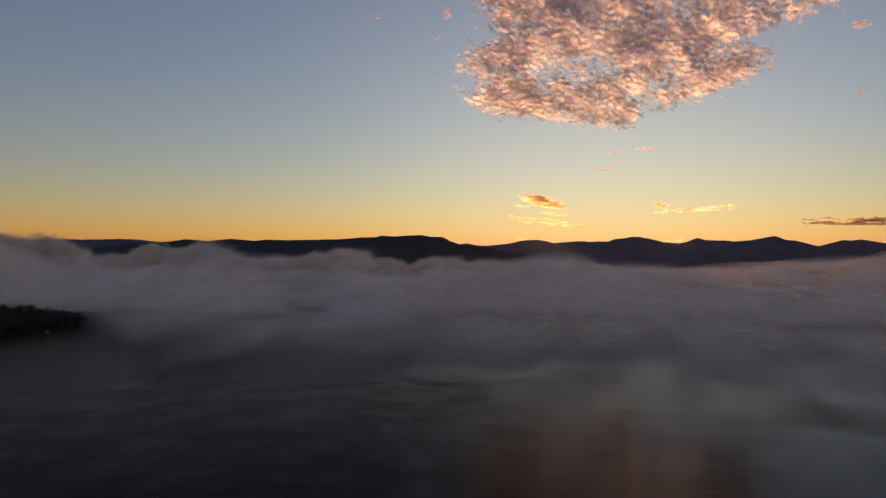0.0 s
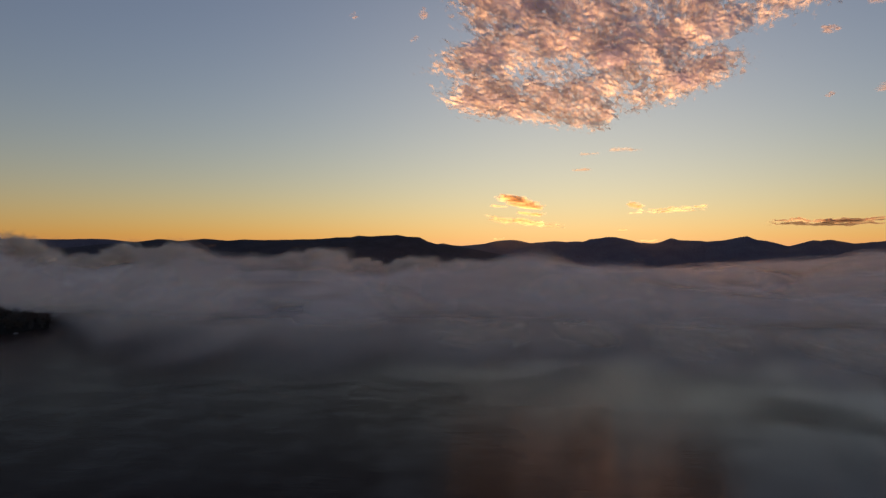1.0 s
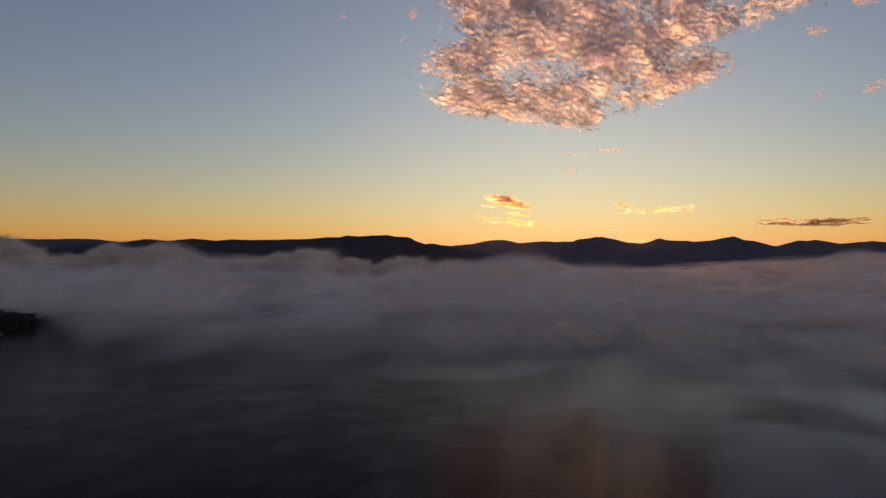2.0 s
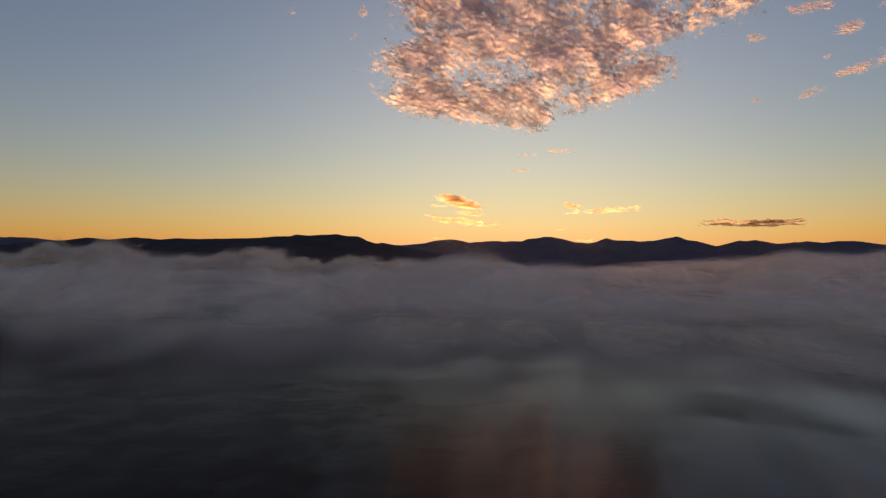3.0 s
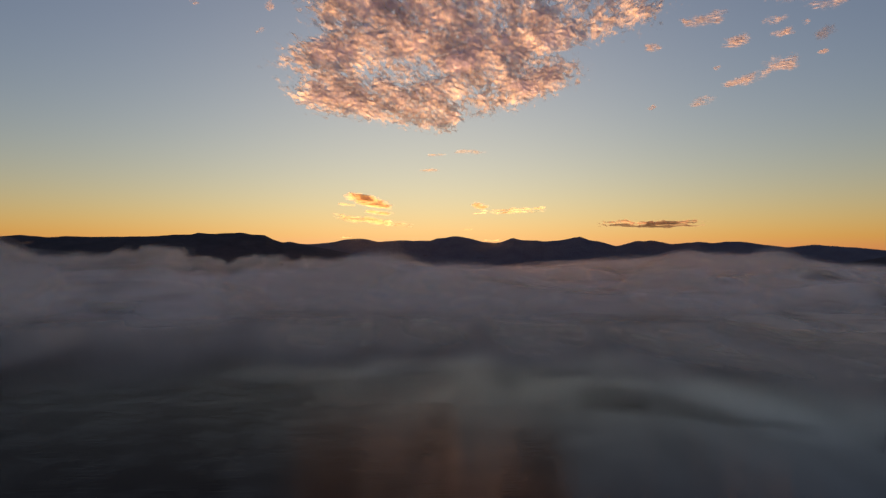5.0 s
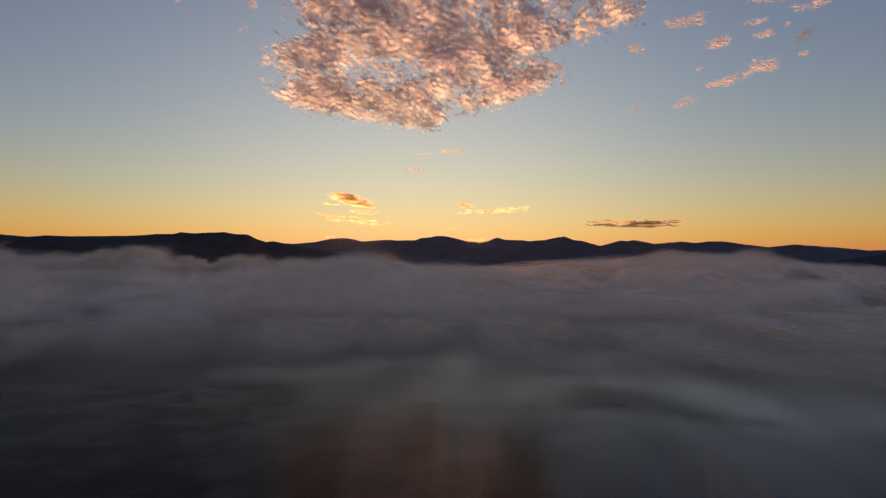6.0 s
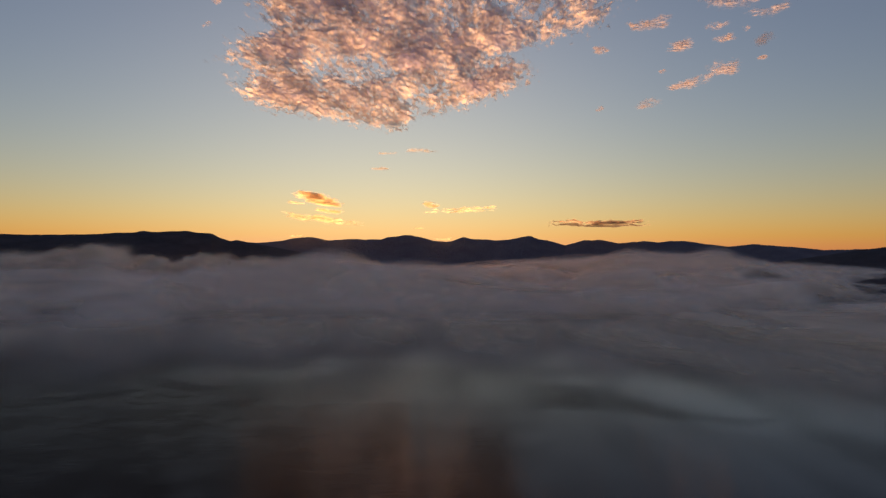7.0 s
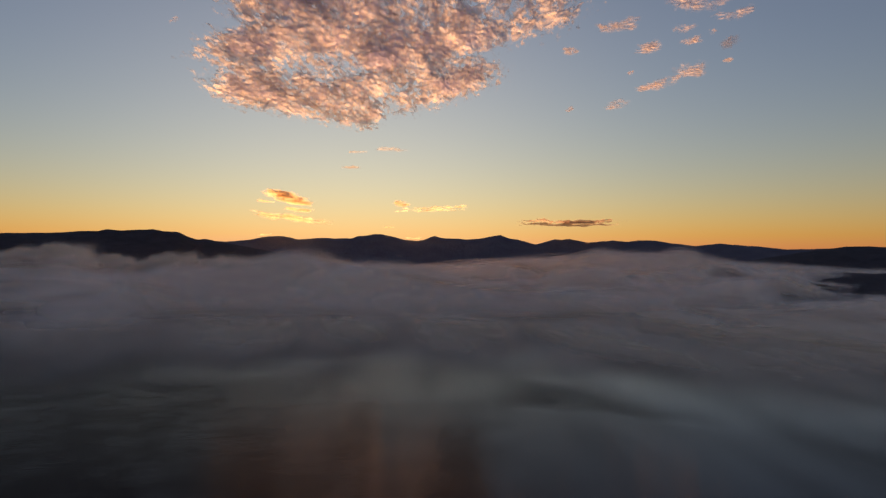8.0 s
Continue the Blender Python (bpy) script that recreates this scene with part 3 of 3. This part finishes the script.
def billows(parent, az, u, H, x, y):
    """Soft puffs that roll along the crest and down the face of the bank, each of several thin shells."""
    rng = np.random.RandomState(9)
    unit, tri = ball(2)
    crest = np.argwhere((u > 0.80) & (u < 1.04) & (az > -36) & (az < 15))
    wisp = np.argwhere((u > 0.90) & (u < 1.03) & (az > -34) & (az < 14) & (fbm(x, y, 130, 71, 2) > -0.05))
    co, faces, dens, count = [], [], [], 0
    for spots, number, wide, high, sink, thick in ((crest, 150, (14, 36), (0.45, 0.75), (0.9, 1.3), 0.7), (wisp, 230, (7, 18), (0.6, 1.1), (0.35, 1.0), 0.6)):
        for i, j in spots[rng.choice(len(spots), number, replace=False)]:
            size, tall, lean, low = rng.uniform(*wide), rng.uniform(*high), rng.uniform(-0.5, 0.9), rng.uniform(*sink)
            tall *= np.interp(az[i, j], [4, 16], [1, 0.45]) if tall > 0.2 else 1
            waves, phases = rng.normal(0, 1, (10, 3)) * np.linspace(1.6, 5.5, 10)[:, None], rng.uniform(0, 6.3, 10)
            gain = 0.26 / np.linspace(1.0, 2.6, 10) if size < 40 else 0.24 / np.linspace(1.0, 6.0, 10)
            for shell, share in ((1.06, 0.06), (0.95, 0.12), (0.84, 0.20), (0.71, 0.30), (0.55, 0.40)):
                swell = 1 + (shell * gain[:, None] * np.sin(waves @ unit.T * (0.9 + 0.25 * shell) + phases[:, None] + shell)).sum(0)
                p = unit * swell[:, None] * shell * size * np.array([1.25, 1.0, tall])
                p[:, 0] += lean * np.maximum(p[:, 2], 0)
                co.append(p + np.array([x[i, j], y[i, j], max(H[i, j] - low * size * tall, size * tall)]))
                faces.append(tri + count)
                dens.append(np.full(len(p), share * thick))
                count += len(p)
    mesh = bpy.data.meshes.new("billow")
    mesh.from_pydata(np.concatenate(co).tolist(), [], np.concatenate(faces).tolist())
    mesh.attributes.new("dens", "FLOAT", "POINT").data.foreach_set("value", np.concatenate(dens).astype(np.float32))
    mesh.polygons.foreach_set("use_smooth", np.ones(len(mesh.polygons), bool))
    mesh.materials.append(BILLOW)
    ob = new("billow", mesh)
    ob.parent = parent


def mist_veil(name):
    """Thin drifting mist on the water before the bank."""
    x, y = np.meshgrid(np.arange(-1100, 1500, 20.0), np.arange(150, 1640, 20.0))
    r, az = np.hypot(x, y), np.degrees(np.arctan2(x, y))
    near = np.interp(az, [-28, -26.3, -24, -18, -10, 0, 20, 50], [1700, 1120, 780, 700, 650, 620, 620, 560])
    parent = tagged(new(name), "thin translucent mist drifting low over the water", "mist", kind="stuff")
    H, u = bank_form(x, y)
    for k in range(14):
        z = 1.5 + 1.4 * k + (0.8 + 0.5 * k) * fbm(x, y, 170, 300 + k, 2)
        dens = smooth(-90, 420, r - near - 17 * k) * np.interp(az, [-5, 10, 27, 34], [0.28, 0.44, 0.52, 0.58]) * smooth(80, 16, H)
        ob = new("mist_layer", grid_mesh("mist_layer", x, y, z, (dens > 0.002) & (r < 1600), {"dens": dens * smooth(1590, 1450, r)}))
        ob.data.materials.append(MIST)
        ob.parent = parent


def valley_mist(name):
    """Small pale patches of mist in the valley under the far range."""
    rng = np.random.RandomState(14)
    unit, tri = ball(3)
    parent = tagged(new(name), "small pale patches of mist in the dark valley", "mist", kind="stuff")
    for az, el, wide in ((8.3, -0.72, 26), (9.1, -0.66, 14), (10.4, -0.70, 20), (11.9, -0.72, 24), (12.8, -0.62, 12), (17.5, -0.80, 30)):
        swell = 1 + 0.25 * np.sin(unit @ rng.normal(0, 2.5, 3) + rng.uniform(0, 6)) + 0.15 * np.sin(unit @ rng.normal(0, 5, 3))
        p = unit * swell[:, None] * np.array([wide, wide * 0.6, 4.0])
        r, a = 3700.0, radians(az)
        p += np.array([r * math.sin(a), r * math.cos(a), EYE[2] + r * math.tan(radians(el))])
        mesh = bpy.data.meshes.new("mist_patch")
        mesh.from_pydata(p.tolist(), [], tri.tolist())
        mesh.attributes.new("dens", "FLOAT", "POINT").data.foreach_set("value", np.full(len(p), 0.18, np.float32))
        mesh.polygons.foreach_set("use_smooth", np.ones(len(mesh.polygons), bool))
        mesh.materials.append(BILLOW)
        new("mist_patch", mesh).parent = parent


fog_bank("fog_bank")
valley_mist("valley_mist")
mist_veil("lake_mist")


# ---- clouds ----
def cloud(label, distance, fall, outline, step, edge, bump, seed, fill=0.42, mat=None, layers=2, hard=0.42, smear=1.0, swell=1.0, grain=(-56.5, 1.0, 1.35), droop=0.0):
    """A rippled sheet of cloud that sinks towards the sun, faster by droop at its far end. outline: azimuth and height in degrees, seen from the eye; distance: of its middle."""
    n = len(outline)
    sx, sy = math.sin(radians(SUN_AZ)), math.cos(radians(SUN_AZ))
    az0, el0 = sum(p[0] for p in outline) / n, sum(p[1] for p in outline) / n
    s0, z0 = distance * math.cos(radians(az0 - SUN_AZ)), EYE[2] + distance * math.tan(radians(el0))
    pts = []
    for az, el in outline:
        d = (z0 - EYE[2] + fall * s0) / (math.tan(radians(el)) + fall * math.cos(radians(az - SUN_AZ)))
        pts.append((d * math.sin(radians(az)), d * math.cos(radians(az))))
    xs, ys = [p[0] for p in pts], [p[1] for p in pts]
    x, y = np.meshgrid(np.arange(min(xs) - edge, max(xs) + edge, step), np.arange(min(ys) - edge, max(ys) + edge, step))
    cover = np.clip(inside_distance(x, y, pts) / edge, -1, 1)
    bend = bump * 3
    along, across = (math.cos(radians(grain[0])), math.sin(radians(grain[0]))), (-math.sin(radians(grain[0])), math.cos(radians(grain[0])))
    u = (x * along[0] + y * along[1]) * grain[1] + bend * fbm(x, y, bump * 9, seed + 5, 3)
    v = (x * across[0] + y * across[1]) * grain[2] + bend * fbm(x, y, bump * 7, seed + 6, 3)
    roll = fbm(u * smear, v, bump * 10, seed, 5, 0.60)
    dens = fill + hard * cover + 0.34 * fbm(x * smear, y, edge * 2.6, seed + 3, 4) + 0.25 * roll
    ahead = x * sx + y * sy - s0
    z = z0 - fall * ahead - droop * np.maximum(ahead, 0) ** 2 + swell * bump * roll
    parent = tagged(new("cloud"), label, "cloud", group="clouds")
    for k in range(layers):
        more = fbm(u + 37 * k, v - 53 * k, bump * 5, seed + 20 + k, 4, 0.6)
        d = dens + 0.22 * more - 0.06 * k
        ob = new("cloud_layer", grid_mesh("cloud_layer", x, y, z + bump * 0.5 * more + bump * 2.2 * k, (cover > -0.9) & (d > -0.75), {"dens": d}))
        ob.data.materials.append(mat or CLOUD)
        ob.parent = parent
    return parent


cloud("broken altocumulus patch, mauve with glowing orange ripples", 2600, 0.13, [
    (12.1, 9.9), (14.9, 10.0), (18.0, 10.7), (20.8, 11.6), (24.2, 12.8), (26.2, 13.9), (22.6, 14.9), (24.3, 15.6), (27.6, 16.3), (31.0, 17.2), (32.4, 19.4), (32.6, 22.9),
    (1.7, 25.8), (3.0, 21.9), (2.8, 18.7), (3.0, 16.6), (0.7, 15.1), (-0.5, 14.2), (2.2, 13.2), (1.3, 11.5), (5.0, 10.7), (8.1, 10.25)], 6.5, 80, 11, 61, 0.46, layers=2, swell=1.25, hard=0.55, grain=(65, 0.42, 1.2), droop=3.5e-5)


def cloudlet(label, az, el, half_w, half_h, lean, distance, fall, seed, fill=0.45, mat=None, layers=2, relief=0.06, hard=0.75, smear=1.0, swell=1.0):
    """A small streak of cloud: an oval of those half sizes in degrees, leaning up to the right."""
    c, s = math.cos(radians(lean)), math.sin(radians(lean))
    ring = [(half_w * math.cos(t) * (1 + 0.25 * math.sin(3 * t + seed)), half_h * math.sin(t) * (1 + 0.3 * math.cos(2 * t + seed))) for t in np.linspace(0, 2 * math.pi, 13)[:-1]]
    size = distance * radians(half_w)
    edge = min(size * 0.28, 0.55 * distance * radians(half_h) / (math.tan(radians(el)) + fall))
    return cloud(label, distance, fall, [(az + u * c - v * s, el + u * s + v * c) for u, v in ring], min(size / 26, edge / 2.5), edge, min(9.0, size * relief), seed, fill, mat, layers, hard, smear, swell)


# loose tufts beside the patch: azimuth, height, half width, half height, lean
for i, (az, el, half_w, half_h, lean) in enumerate([
        (34.7, 16.99, 1.39, 0.49, 5), (40.6, 18.06, 2.12, 0.65, -4), (43.0, 17.07, 1.81, 0.30, 8), (39.3, 16.52, 0.83, 0.26, 3), (36.8, 15.25, 1.15, 0.31, 9),
        (40.0, 15.54, 0.74, 0.26, 0), (37.0, 12.48, 0.93, 0.31, 18), (38.0, 12.56, 1.05, 0.48, 18), (40.0, 13.41, 1.15, 0.61, 14), (30.8, 15.32, 0.63, 0.27, 5),
        (34.4, 11.12, 1.04, 0.27, 12), (30.8, 10.94, 0.31, 0.14, 15), (42.7, 13.93, 0.36, 0.17, 0), (41.5, 16.08, 0.32, 0.26, 0), (35.5, 13.49, 0.26, 0.18, 20),
        (33.1, 17.04, 0.44, 0.18, 0), (-5.3, 18.23, 0.37, 0.23, 0), (0.3, 18.51, 0.42, 0.37, 0), (-0.4, 16.62, 0.37, 0.18, 30)]):
    cloudlet("small ragged tuft of cloud lit orange-pink from below", az, el, half_w, half_h, lean, 2900, 0.10, 81 + i, 0.36, TUFT, 2, 0.06, 0.34, 1.0, 0.1)
cloudlet("small tuft of cloud, coloured grey as in shade", 42.8, 15.2, 0.79, 0.38, 8, 2900, 0.10, 111, 0.36, SHADED_TUFT, 2, 0.06, 0.34, 1.0, 0.1)

# low streaks over the far range
for label, mat, streaks in (
        ("low lens-shaped cloud, brown with burning golden edges", STREAK, [
            (7.5, 4.20, 1.15, 0.13, -7), (7.9, 3.98, 1.65, 0.16, -9), (8.3, 3.70, 1.75, 0.17, -10), (8.8, 3.40, 1.30, 0.16, -9), (9.1, 2.82, 1.01, 0.16, -6), (8.5, 2.08, 2.93, 0.17, -6), (6.3, 3.48, 0.68, 0.08, -5)]),
        ("low thin streak of golden cloud", GOLD, [(17.2, 3.45, 0.73, 0.41, 0), (19.6, 2.94, 2.83, 0.18, 2), (22.1, 3.25, 0.63, 0.11, 2), (18.4, 0.65, 0.82, 0.11, 0), (16.2, 1.51, 0.41, 0.06, 0), (6.4, 0.82, 0.68, 0.09, 6)]),
        ("long low streak of dark cloud", SHADED_STREAK, [(30.2, 1.84, 4.1, 0.15, 0), (31.8, 1.96, 2.0, 0.13, 2)]),
        ("thin white wisp of cloud", WISP, [(13.6, 7.53, 0.78, 0.09, 3), (16.4, 7.74, 1.27, 0.18, -2), (13.2, 6.3, 0.74, 0.13, 0)])):
    for i, (az, el, half_w, half_h, lean) in enumerate(streaks):
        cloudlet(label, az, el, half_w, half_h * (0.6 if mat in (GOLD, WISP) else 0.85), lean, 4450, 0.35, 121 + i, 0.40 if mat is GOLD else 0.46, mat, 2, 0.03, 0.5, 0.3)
